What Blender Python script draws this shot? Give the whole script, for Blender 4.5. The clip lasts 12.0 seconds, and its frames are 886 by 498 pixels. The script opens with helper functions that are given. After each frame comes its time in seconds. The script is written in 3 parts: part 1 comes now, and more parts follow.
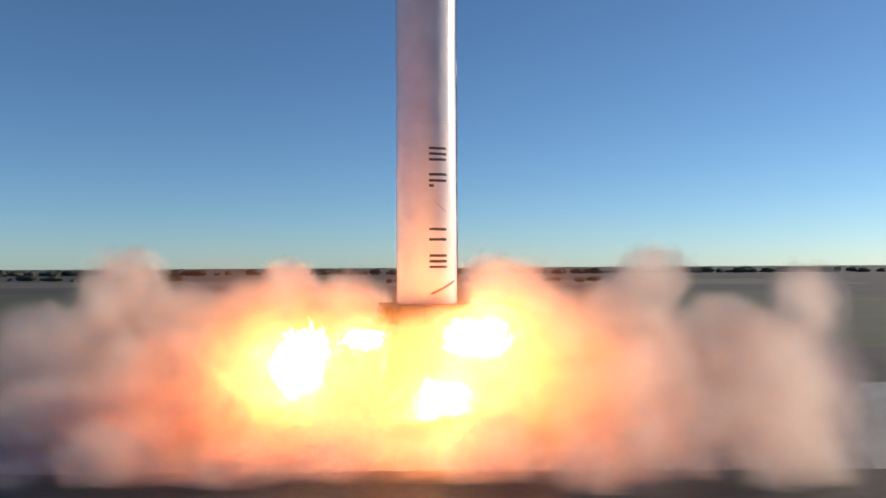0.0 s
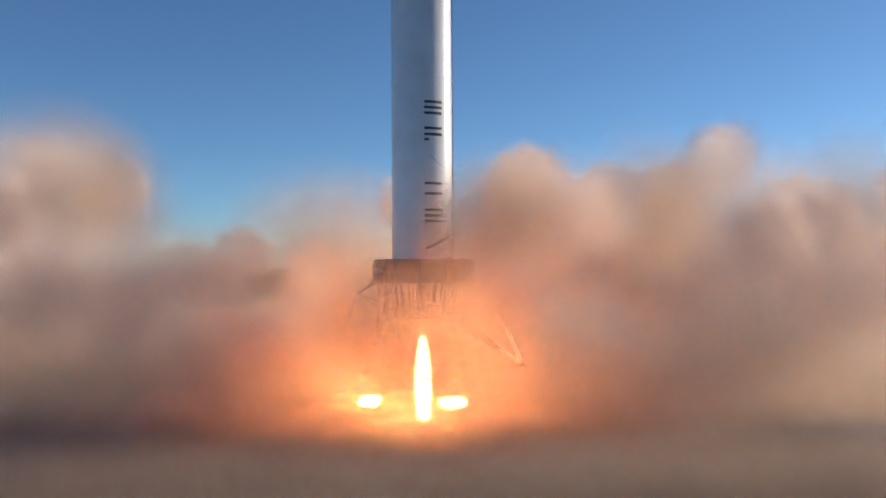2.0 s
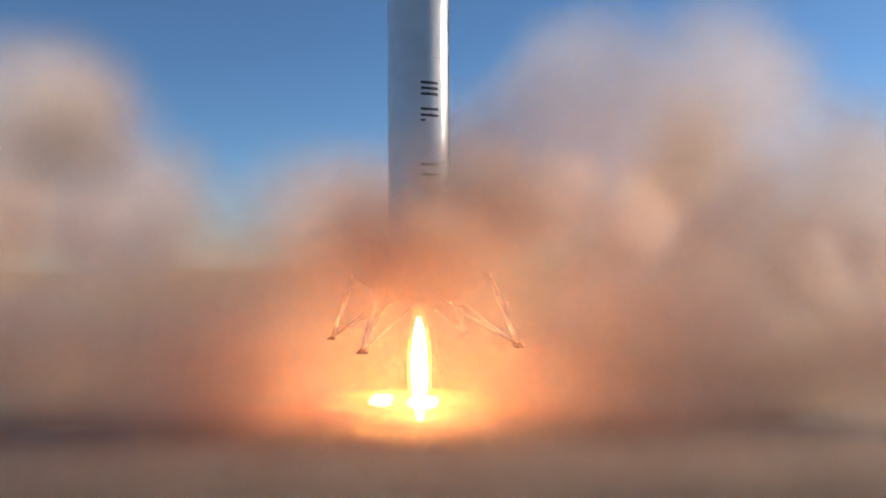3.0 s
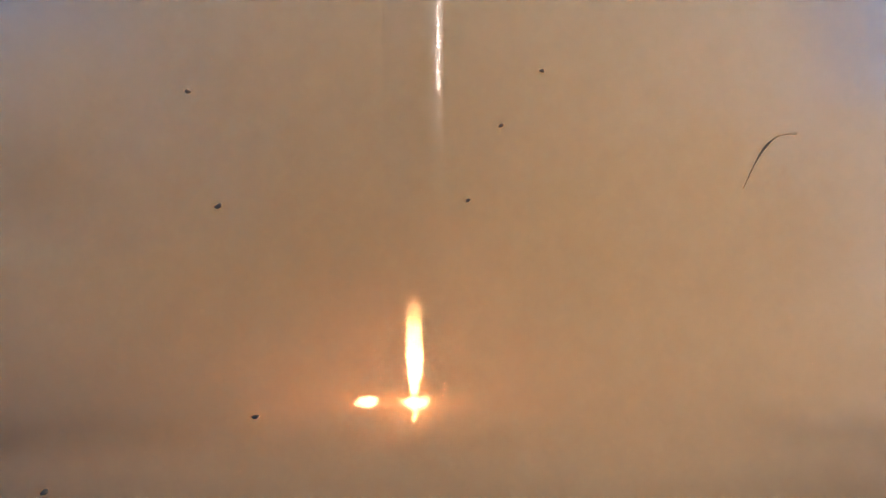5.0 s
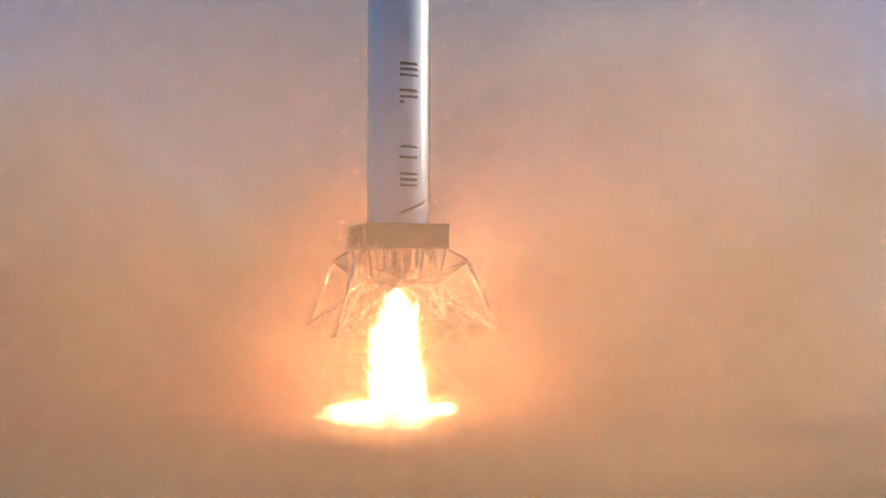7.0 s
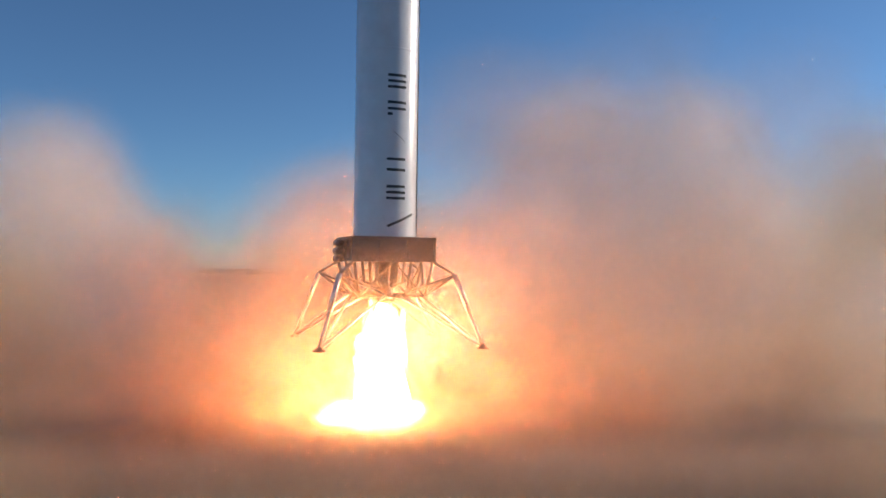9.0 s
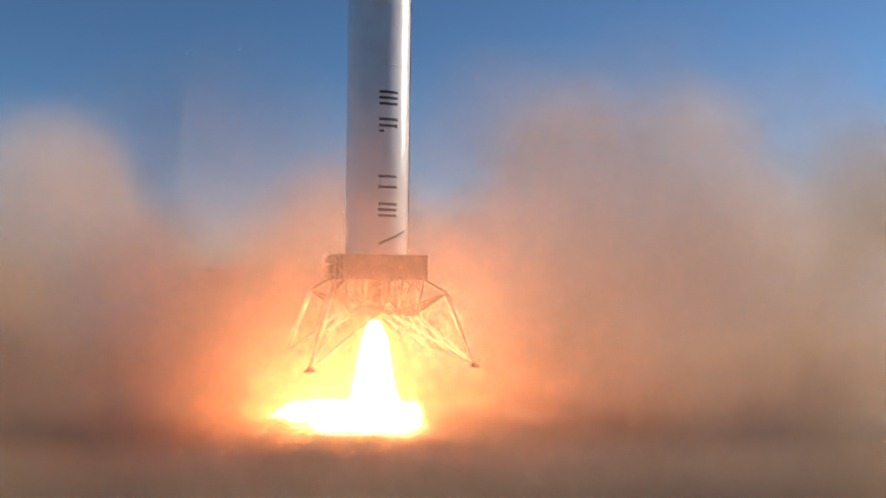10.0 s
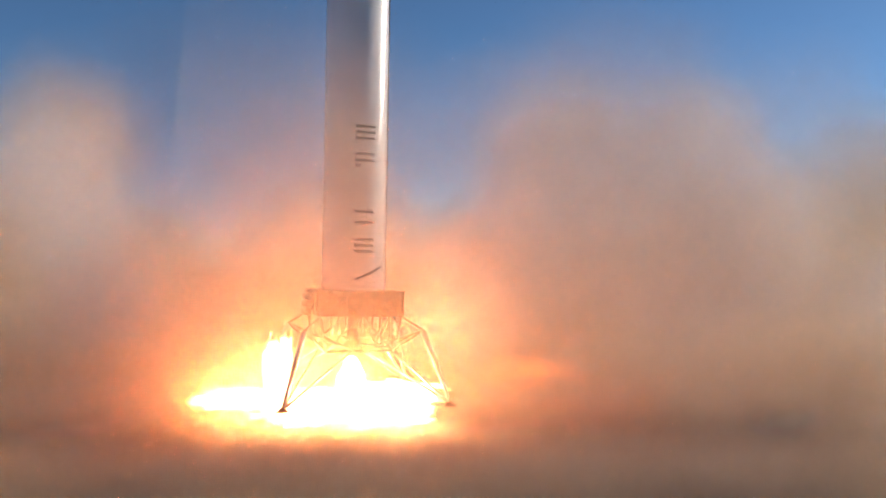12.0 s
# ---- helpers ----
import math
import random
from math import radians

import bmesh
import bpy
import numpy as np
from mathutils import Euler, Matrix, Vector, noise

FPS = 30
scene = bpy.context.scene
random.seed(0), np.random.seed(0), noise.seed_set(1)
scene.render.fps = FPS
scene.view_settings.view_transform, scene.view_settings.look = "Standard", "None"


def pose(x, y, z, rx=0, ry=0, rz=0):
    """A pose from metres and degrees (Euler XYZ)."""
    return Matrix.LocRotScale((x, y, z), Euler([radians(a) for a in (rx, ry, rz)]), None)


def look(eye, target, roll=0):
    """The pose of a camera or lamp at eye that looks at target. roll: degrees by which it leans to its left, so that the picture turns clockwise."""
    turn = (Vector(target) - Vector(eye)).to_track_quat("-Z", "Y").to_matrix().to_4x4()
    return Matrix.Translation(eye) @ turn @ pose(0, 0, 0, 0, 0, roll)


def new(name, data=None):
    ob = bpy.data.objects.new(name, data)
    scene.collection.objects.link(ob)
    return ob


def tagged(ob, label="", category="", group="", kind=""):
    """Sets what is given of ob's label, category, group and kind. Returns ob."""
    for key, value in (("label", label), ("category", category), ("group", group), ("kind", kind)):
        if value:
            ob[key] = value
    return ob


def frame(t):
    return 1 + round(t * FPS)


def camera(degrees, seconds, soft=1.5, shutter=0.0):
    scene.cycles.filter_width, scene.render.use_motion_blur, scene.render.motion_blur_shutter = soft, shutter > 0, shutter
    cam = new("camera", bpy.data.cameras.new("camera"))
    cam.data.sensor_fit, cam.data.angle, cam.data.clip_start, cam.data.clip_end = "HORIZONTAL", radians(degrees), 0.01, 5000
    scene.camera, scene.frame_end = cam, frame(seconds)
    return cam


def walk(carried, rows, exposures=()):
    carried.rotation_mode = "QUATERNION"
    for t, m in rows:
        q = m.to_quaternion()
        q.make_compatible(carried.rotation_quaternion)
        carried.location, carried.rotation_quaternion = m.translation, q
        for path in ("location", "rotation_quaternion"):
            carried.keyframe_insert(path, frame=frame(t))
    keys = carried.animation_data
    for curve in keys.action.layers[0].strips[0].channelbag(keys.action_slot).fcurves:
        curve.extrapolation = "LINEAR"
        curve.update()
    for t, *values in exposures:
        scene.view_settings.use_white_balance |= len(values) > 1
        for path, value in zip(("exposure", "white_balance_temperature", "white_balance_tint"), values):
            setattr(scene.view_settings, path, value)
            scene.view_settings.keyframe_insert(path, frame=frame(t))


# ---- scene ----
cam = camera(56.5, 12.0, soft=1.8)
EYE = (0.0, -50.0, 9.2)
VIEW = pose(*EYE, 91.18, 0.33, 0)
walk(cam, [(0.0, VIEW), (12.0, VIEW)],
     exposures=((0.0, 0.08, 6800, 10), (1.0, 0.08, 7300, 10), (2.0, 0.17, 6700, 10), (2.5, 0.2, 6400, 10), (3.0, 0.2, 6800, 10), (5.0, 0.05, 6400, 8), (5.5, 0.1, 6600, 7),
                (6.0, 0.22, 6550, 6), (6.5, 0.3, 6300, 5), (7.0, 0.22, 6050, 5), (8.8, -0.06, 6500, 10), (10.5, -0.08, 6900, 10), (12.0, -0.05, 6800, 10)))

scene.cycles.transparent_max_bounces = 256

# ---- world and sun ----
SUN_ELEVATION, SUN_AZIMUTH = 15.0, 67.0      # azimuth clockwise from +y, the way the camera faces
world = bpy.data.worlds.new("evening_sky")
world.use_nodes = True
scene.world = world
wn = world.node_tree
sky = wn.nodes.new("ShaderNodeTexSky")
sky.sky_type, sky.sun_disc = "NISHITA", False
sky.sun_elevation, sky.sun_rotation = radians(SUN_ELEVATION), radians(SUN_AZIMUTH)
sky.air_density, sky.dust_density, sky.ozone_density = 0.7, 0.15, 4.2
tint = wn.nodes.new("ShaderNodeMix")
tint.data_type, tint.blend_type = "RGBA", "MULTIPLY"
tint.inputs["Factor"].default_value = 1.0
for socket in tint.inputs:
    if socket.type == "RGBA" and socket.name == "B":
        socket.default_value = (0.84, 0.92, 0.94, 1)
    if socket.type == "RGBA" and socket.name == "A":
        wn.links.new(sky.outputs[0], socket)
wn.links.new([o for o in tint.outputs if o.type == "RGBA"][0], wn.nodes["Background"].inputs[0])
wn.nodes["Background"].inputs[1].default_value = 0.122

sun_data = bpy.data.lights.new("sun", "SUN")
sun_data.energy, sun_data.angle, sun_data.color = 5.0, radians(0.53), (1.0, 0.86, 0.7)
sun = new("sun", sun_data)
az, el = radians(SUN_AZIMUTH), radians(SUN_ELEVATION)
SUN_FROM = Vector((math.sin(az) * math.cos(el), math.cos(az) * math.cos(el), math.sin(el)))
sun.matrix_basis = look(tuple(SUN_FROM * 60), (0, 0, 0))


# ---- materials ----
def material(name):
    m = bpy.data.materials.new(name)
    m.use_nodes = True
    nt = m.node_tree
    nt.nodes.clear()
    return m, nt, nt.nodes.new("ShaderNodeOutputMaterial")


def node(nt, kind, **values):
    n = nt.nodes.new("ShaderNode" + kind)
    for key, value in values.items():
        key = key.replace("_", " ")
        for s in n.inputs:
            if s.name.lower() == key.lower():
                s.default_value = value
                break
    return n


def ramp(nt, source, stops):
    n = nt.nodes.new("ShaderNodeValToRGB")
    els = n.color_ramp.elements
    while len(els) < len(stops):
        els.new(0.5)
    for e, (p, c) in zip(els, stops):
        e.position, e.color = p, (*c, 1) if len(c) == 3 else c
    nt.links.new(source, n.inputs[0])
    return n


def surface(name, colour, second, rough=0.6, metal=0.0, scale=3.0, fine=40.0, bump=0.1, coat=0.0):
    """An opaque surface of two close colours, mottled at two scales, with fine relief."""
    m, nt, out = material(name)
    co = nt.nodes.new("ShaderNodeTexCoord")
    a = node(nt, "TexNoise", Scale=scale, Detail=5.0, Roughness=0.6)
    b = node(nt, "TexNoise", Scale=fine, Detail=3.0)
    for n in (a, b):
        nt.links.new(co.outputs["Object"], n.inputs["Vector"])
    col = ramp(nt, a.outputs[0], [(0.3, colour), (0.7, second)])
    p = node(nt, "BsdfPrincipled", Metallic=metal)
    if coat:
        p.inputs["Coat Weight"].default_value = coat
        p.inputs["Coat Roughness"].default_value = 0.2
    nt.links.new(col.outputs[0], p.inputs["Base Color"])
    r = ramp(nt, b.outputs[0], [(0.2, (rough * 0.8,) * 3), (0.8, (min(1, rough * 1.2),) * 3)])
    nt.links.new(r.outputs[0], p.inputs["Roughness"])
    bp = node(nt, "Bump", Strength=bump, Distance=0.02)
    nt.links.new(b.outputs[0], bp.inputs["Height"])
    nt.links.new(bp.outputs[0], p.inputs["Normal"])
    nt.links.new(p.outputs[0], out.inputs[0])
    return m


def dust(name, colour, thick, rim, core, scale=1.8, rough_edge=0.5):
    """Airborne dust: it scatters light to both sides, dense at heart and thinning to nothing at an uneven rim."""
    m, nt, out = material(name)
    co = nt.nodes.new("ShaderNodeTexCoord")
    info = nt.nodes.new("ShaderNodeObjectInfo")
    shift, flatten, far = node(nt, "VectorMath"), node(nt, "VectorMath"), node(nt, "VectorMath")
    mul = node(nt, "Math")
    mul.operation, mul.inputs[1].default_value = "MULTIPLY", 37.0
    nt.links.new(info.outputs["Random"], mul.inputs[0])
    nt.links.new(co.outputs["Object"], shift.inputs[0])
    nt.links.new(mul.outputs[0], shift.inputs[1])
    n = node(nt, "TexNoise", Scale=scale, Detail=3.0, Roughness=0.55)
    nt.links.new(shift.outputs[0], n.inputs["Vector"])
    flatten.operation, flatten.inputs[1].default_value = "MULTIPLY", (1, 0, 1)
    nt.links.new(co.outputs["Object"], flatten.inputs[0])
    far.operation = "LENGTH"
    nt.links.new(flatten.outputs[0], far.inputs[0])
    uneven = node(nt, "Math")
    uneven.operation, uneven.inputs[1].default_value = "MULTIPLY_ADD", rough_edge
    nt.links.new(n.outputs[0], uneven.inputs[0])
    nt.links.new(far.outputs["Value"], uneven.inputs[2])
    al = node(nt, "MapRange")
    al.interpolation_type = "SMOOTHSTEP"
    for key, value in (("From Min", rim + rough_edge * 0.5), ("From Max", core + rough_edge * 0.5), ("To Min", 0.0), ("To Max", thick)):
        al.inputs[key].default_value = value
    nt.links.new(uneven.outputs[0], al.inputs["Value"])
    d, t = node(nt, "BsdfDiffuse", Color=(*colour, 1)), node(nt, "BsdfTranslucent", Color=(*colour, 1))
    both, mix = node(nt, "MixShader", Fac=0.5), node(nt, "MixShader")
    clear = node(nt, "BsdfTransparent")
    nt.links.new(d.outputs[0], both.inputs[1])
    nt.links.new(t.outputs[0], both.inputs[2])
    nt.links.new(al.outputs[0], mix.inputs[0])
    nt.links.new(clear.outputs[0], mix.inputs[1])
    nt.links.new(both.outputs[0], mix.inputs[2])
    nt.links.new(mix.outputs[0], out.inputs[0])
    return m


def fire(name, colour, strength, thick, thin, scale=1.2, rim=0.0, core=0.0, ragged=0.5):
    """Burning gas, and glow put over firelit dust: it glows and is partly clear, in uneven tongues that thin out at the
    rim.
    """
    m, nt, out = material(name)
    co = nt.nodes.new("ShaderNodeTexCoord")
    n = node(nt, "TexNoise", Scale=scale, Detail=3.0, Distortion=0.4)
    nt.links.new(co.outputs["Object"], n.inputs["Vector"])
    al = ramp(nt, n.outputs[0], [(0.35, (thin,) * 3), (0.62, (thick,) * 3)]).outputs[0]
    if rim:
        flatten, far, uneven, fade, both = node(nt, "VectorMath"), node(nt, "VectorMath"), node(nt, "Math"), node(nt, "MapRange"), node(nt, "Math")
        flatten.operation, flatten.inputs[1].default_value = "MULTIPLY", (1, 0, 1)
        nt.links.new(co.outputs["Object"], flatten.inputs[0])
        far.operation = "LENGTH"
        nt.links.new(flatten.outputs[0], far.inputs[0])
        uneven.operation, uneven.inputs[1].default_value = "MULTIPLY_ADD", ragged
        nt.links.new(n.outputs[0], uneven.inputs[0])
        nt.links.new(far.outputs["Value"], uneven.inputs[2])
        fade.interpolation_type = "SMOOTHSTEP"
        for key, value in (("From Min", rim + ragged * 0.5), ("From Max", core + ragged * 0.5), ("To Min", 0.0), ("To Max", 1.0)):
            fade.inputs[key].default_value = value
        nt.links.new(uneven.outputs[0], fade.inputs["Value"])
        both.operation = "MULTIPLY"
        nt.links.new(al, both.inputs[0])
        nt.links.new(fade.outputs[0], both.inputs[1])
        al = both.outputs[0]
    e = node(nt, "Emission", Color=(*colour, 1), Strength=strength)
    mix, clear = node(nt, "MixShader"), node(nt, "BsdfTransparent")
    nt.links.new(al, mix.inputs[0])
    nt.links.new(clear.outputs[0], mix.inputs[1])
    nt.links.new(e.outputs[0], mix.inputs[2])
    nt.links.new(mix.outputs[0], out.inputs[0])
    return m


DUST_DENSE = dust("dense_dust", (0.95, 0.8, 0.7), 0.235, 0.74, 0.3, 2.8, 0.7)
DUST_HAZE = dust("hazy_dust", (0.87, 0.69, 0.53), 0.24, 0.62, 0.05, 1.8, 0.5)
# paler and greyer than the haze, so sunlight is part of this colour
DUST_SUNLIT = dust("sunlit_pale_dust", (0.92, 0.87, 0.86), 0.21, 0.64, 0.12, 2.2, 0.6)
# much darker than the haze: the shade near the ground is in the colour
DUST_LOW_SHADED = dust("shaded_ground_dust", (0.47, 0.365, 0.295), 0.24, 0.7, 0.08, 0.9, 0.25)
DUST_THIN = dust("thin_dust", (0.86, 0.66, 0.51), 0.2, 0.62, 0.05, 1.5, 0.5)
DUST_VEIL = dust("dust_veil", (0.86, 0.64, 0.37), 0.2, 0.64, 0.05, 1.2, 0.35)
FIRE_BURST = fire("first_burst_fire", (1.0, 0.36, 0.13), 90.0, 1.0, 0.95, 2.4, 0.75, 0.4, 1.2)
FIRE_JET = fire("white_hot_jet", (1.0, 0.42, 0.13), 130.0, 1.0, 0.95)
FIRE_CONE = fire("white_hot_exhaust", (1.0, 0.4, 0.16), 80.0, 1.0, 0.95)
FIRE_CORE = fire("white_fire", (1.0, 0.38, 0.15), 85.0, 1.0, 0.95, 2.2, 0.8, 0.45, 1.1)
FIRE_SHEATH = fire("yellow_sheath", (1.0, 0.36, 0.1), 9.0, 0.3, 0.04)
# faint emission for the glow that jet and cone cast in the dust
FIRE_HALO = fire("orange_halo", (1.0, 0.26, 0.06), 2.5, 0.14, 0.02)
# yellow fire, also used for the halo built round the cone
FIRE_MID = fire("yellow_flame_and_halo", (1.0, 0.37, 0.1), 11.0, 0.28, 0.06, 1.7, 0.8, 0.1, 0.8)
# outer flame, and emission used for firelight on the outer dust
FIRE_AND_GLOW = fire("orange_flame_and_glow", (1.0, 0.26, 0.06), 3.0, 0.18, 0.04, 1.4, 0.8, 0.0, 0.6)
# emission that stands in for orange firelight on the first dust cloud
FIRELIT_FLUSH = fire("firelit_dust_glow", (1.0, 0.33, 0.08), 3.6, 0.42, 0.12, 2.0, 0.72, 0.0, 0.7)
PAINT = surface("white_tank_paint", (0.72, 0.72, 0.74), (0.62, 0.61, 0.63), 0.22, 0.0, 0.6, 30, 0.01, 1.0)
CAGE = surface("heat_browned_tubing", (0.3, 0.24, 0.2), (0.2, 0.16, 0.14), 0.4, 0.3, 3.0, 40, 0.05)
STEEL = surface("dark_frame_steel", (0.10, 0.09, 0.085), (0.17, 0.14, 0.12), 0.5, 0.6, 2.0, 30, 0.1)
PIPE = surface("polished_strut_steel", (0.86, 0.83, 0.78), (0.74, 0.71, 0.67), 0.3, 0.9, 3.0, 40, 0.05)
BLACK = surface("black_marking_paint", (0.02, 0.02, 0.022), (0.03, 0.03, 0.03), 0.45)
BOTTLE = surface("dark_bottle_wrap", (0.05, 0.045, 0.045), (0.09, 0.075, 0.07), 0.3, 0.2)
NOZZLE = surface("scorched_nozzle_metal", (0.12, 0.1, 0.09), (0.2, 0.17, 0.15), 0.4, 0.9)
SOIL = surface("dark_prairie_soil", (0.035, 0.031, 0.027), (0.07, 0.06, 0.046), 0.95, 0, 0.05, 2.0, 0.4)
GRASS = surface("dull_green_pasture", (0.045, 0.06, 0.022), (0.08, 0.085, 0.04), 0.95, 0, 0.06, 3.0, 0.4)
STUBBLE = surface("pale_dry_field", (0.14, 0.12, 0.085), (0.09, 0.078, 0.06), 0.95, 0, 0.03, 2.0, 0.3)
CONCRETE = surface("pad_concrete", (0.32, 0.31, 0.30), (0.22, 0.215, 0.21), 0.85, 0, 0.15, 8.0, 0.2)
WOODS = surface("far_dark_foliage", (0.03, 0.035, 0.025), (0.06, 0.065, 0.04), 0.9, 0, 0.2, 1.0, 0.3)


# ---- building helpers ----
def part(name, bm, mat, parent=None, label="", smooth=False):
    me = bpy.data.meshes.new(name)
    if smooth:
        for f in bm.faces:
            f.smooth = True
    bm.to_mesh(me)
    bm.free()
    me.materials.append(mat)
    ob = new(name, me)
    ob.parent = parent
    return tagged(ob, label)


def box(bm, x0, y0, z0, x1, y1, z1, bevel=0.0):
    g = bmesh.ops.create_cube(bm, size=1.0, matrix=Matrix.Translation(((x0 + x1) / 2, (y0 + y1) / 2, (z0 + z1) / 2))
                              @ Matrix.Diagonal((x1 - x0, y1 - y0, z1 - z0, 1)))
    if bevel:
        es = list({e for v in g["verts"] for e in v.link_edges})
        bmesh.ops.bevel(bm, geom=es, offset=bevel, segments=2, affect="EDGES", profile=0.5)


def tube(bm, a, b, r, r2=None, n=12):
    a, b = Vector(a), Vector(b)
    d = b - a
    m = Matrix.Translation((a + b) / 2) @ d.to_track_quat("Z", "Y").to_matrix().to_4x4()
    bmesh.ops.create_cone(bm, cap_ends=True, segments=n, radius1=r, radius2=r if r2 is None else r2, depth=d.length, matrix=m)


def lathe(bm, profile, n=64, closed=False):
    """A surface of revolution round z from (radius, height) pairs."""
    rings = []
    for r, z in profile:
        rings.append([bm.verts.new((r * math.cos(2 * math.pi * k / n), r * math.sin(2 * math.pi * k / n), z)) for k in range(n)])
    for a, b in zip(rings, rings[1:]):
        for k in range(n):
            bm.faces.new((a[k], a[(k + 1) % n], b[(k + 1) % n], b[k]))
    if closed:
        bm.faces.new(rings[0][::-1])
        bm.faces.new(rings[-1])


# ---- ground ----
def flat(name, x0, y0, x1, y1, z, mat, steps=(1, 1), wobble=0.0):
    bm = bmesh.new()
    nx, ny = steps
    grid = [[bm.verts.new((x0 + (x1 - x0) * i / nx + (wobble * noise.noise((i * 0.7, j * 0.9, z * 99)) if wobble else 0),
                           y0 + (y1 - y0) * j / ny + (wobble * noise.noise((i * 0.8 + 9, j * 0.6, z * 77)) if wobble else 0), z))
             for j in range(ny + 1)] for i in range(nx + 1)]
    for i in range(nx):
        for j in range(ny):
            bm.faces.new((grid[i][j], grid[i + 1][j], grid[i + 1][j + 1], grid[i][j + 1]))
    return part(name, bm, mat)


tagged(flat("ground", -4500, -4500, 4500, 4500, 0.0, SOIL), "dark bare prairie soil reaching the horizon", "ground", kind="structure")
tagged(flat("pavement", -34, -13, 40, 14, 0.03, CONCRETE, (20, 8), 0.5), "grey concrete launch pad", "pavement", kind="structure")


def far_woods(name, y, x0, x1, high, count, seed):
    rnd = random.Random(seed)
    bm = bmesh.new()
    for k in range(count):
        x = rnd.uniform(x0, x1)
        r = high * rnd.uniform(0.4, 1.0)
        bmesh.ops.create_icosphere(bm, subdivisions=2, radius=1.0, matrix=Matrix.Translation((x, y + rnd.uniform(-30, 30), r * 0.5))
                                   @ Matrix.Diagonal((r * rnd.uniform(0.8, 2.2), r, r * rnd.uniform(0.4, 0.8), 1)))
    for v in bm.verts:
        v.co += Vector(noise.noise_vector(v.co * 0.35)) * high * 0.22
    return tagged(part(name, bm, WOODS), "dark low treeline along the far horizon", "trees", kind="stuff")


far_woods("treeline", 900, -800, 800, 6, 300, 3)
far_woods("hedge", 520, -330, -180, 4.5, 26, 5)
far_woods("hedge", 430, -30, 90, 3.0, 30, 6)
for name, x0, y0, x1, y1, z, mat, label in (("pasture", 34, 42, 420, 150, 0.02, GRASS, "dull green pasture beyond the pad"),
                                            ("dry_field", -700, 330, 200, 480, 0.05, STUBBLE, "pale dry stubble field in the distance"),
                                            ("dry_field", 260, 300, 900, 420, 0.05, STUBBLE, "pale dry stubble field in the distance"),
                                            ("pasture", -420, 120, 120, 240, 0.04, GRASS, "dull green pasture beyond the pad")):
    tagged(flat(name, x0, y0, x1, y1, z, mat, (24, 6), 4.0), label, "field", kind="structure")


# ---- the rocket ----
R = 1.83


def on_tank(a, z, lift=0.006):
    """A place on the tank's skin, a degrees round from its front towards +x."""
    return Vector(((R + lift) * math.sin(radians(a)), -(R + lift) * math.cos(radians(a)), z))


def mark(owner, a0, z0, a1, z1, wide):
    """A painted bar on the tank from (a0, z0) to (a1, z1)."""
    bm = bmesh.new()
    n = 8
    lower, upper = [], []
    steep = abs(z1 - z0) > 0.3
    for k in range(n + 1):
        a, z = a0 + (a1 - a0) * k / n, z0 + (z1 - z0) * k / n
        da, dz = (wide / R * 28, wide * 0.3) if steep else (0, wide / 2)
        lower.append(bm.verts.new(on_tank(a + da, z - dz)))
        upper.append(bm.verts.new(on_tank(a - da, z + dz)))
    for k in range(n):
        bm.faces.new((lower[k], lower[k + 1], upper[k + 1], upper[k]))
    return part("marking", bm, BLACK, owner, "plain black painted bar")


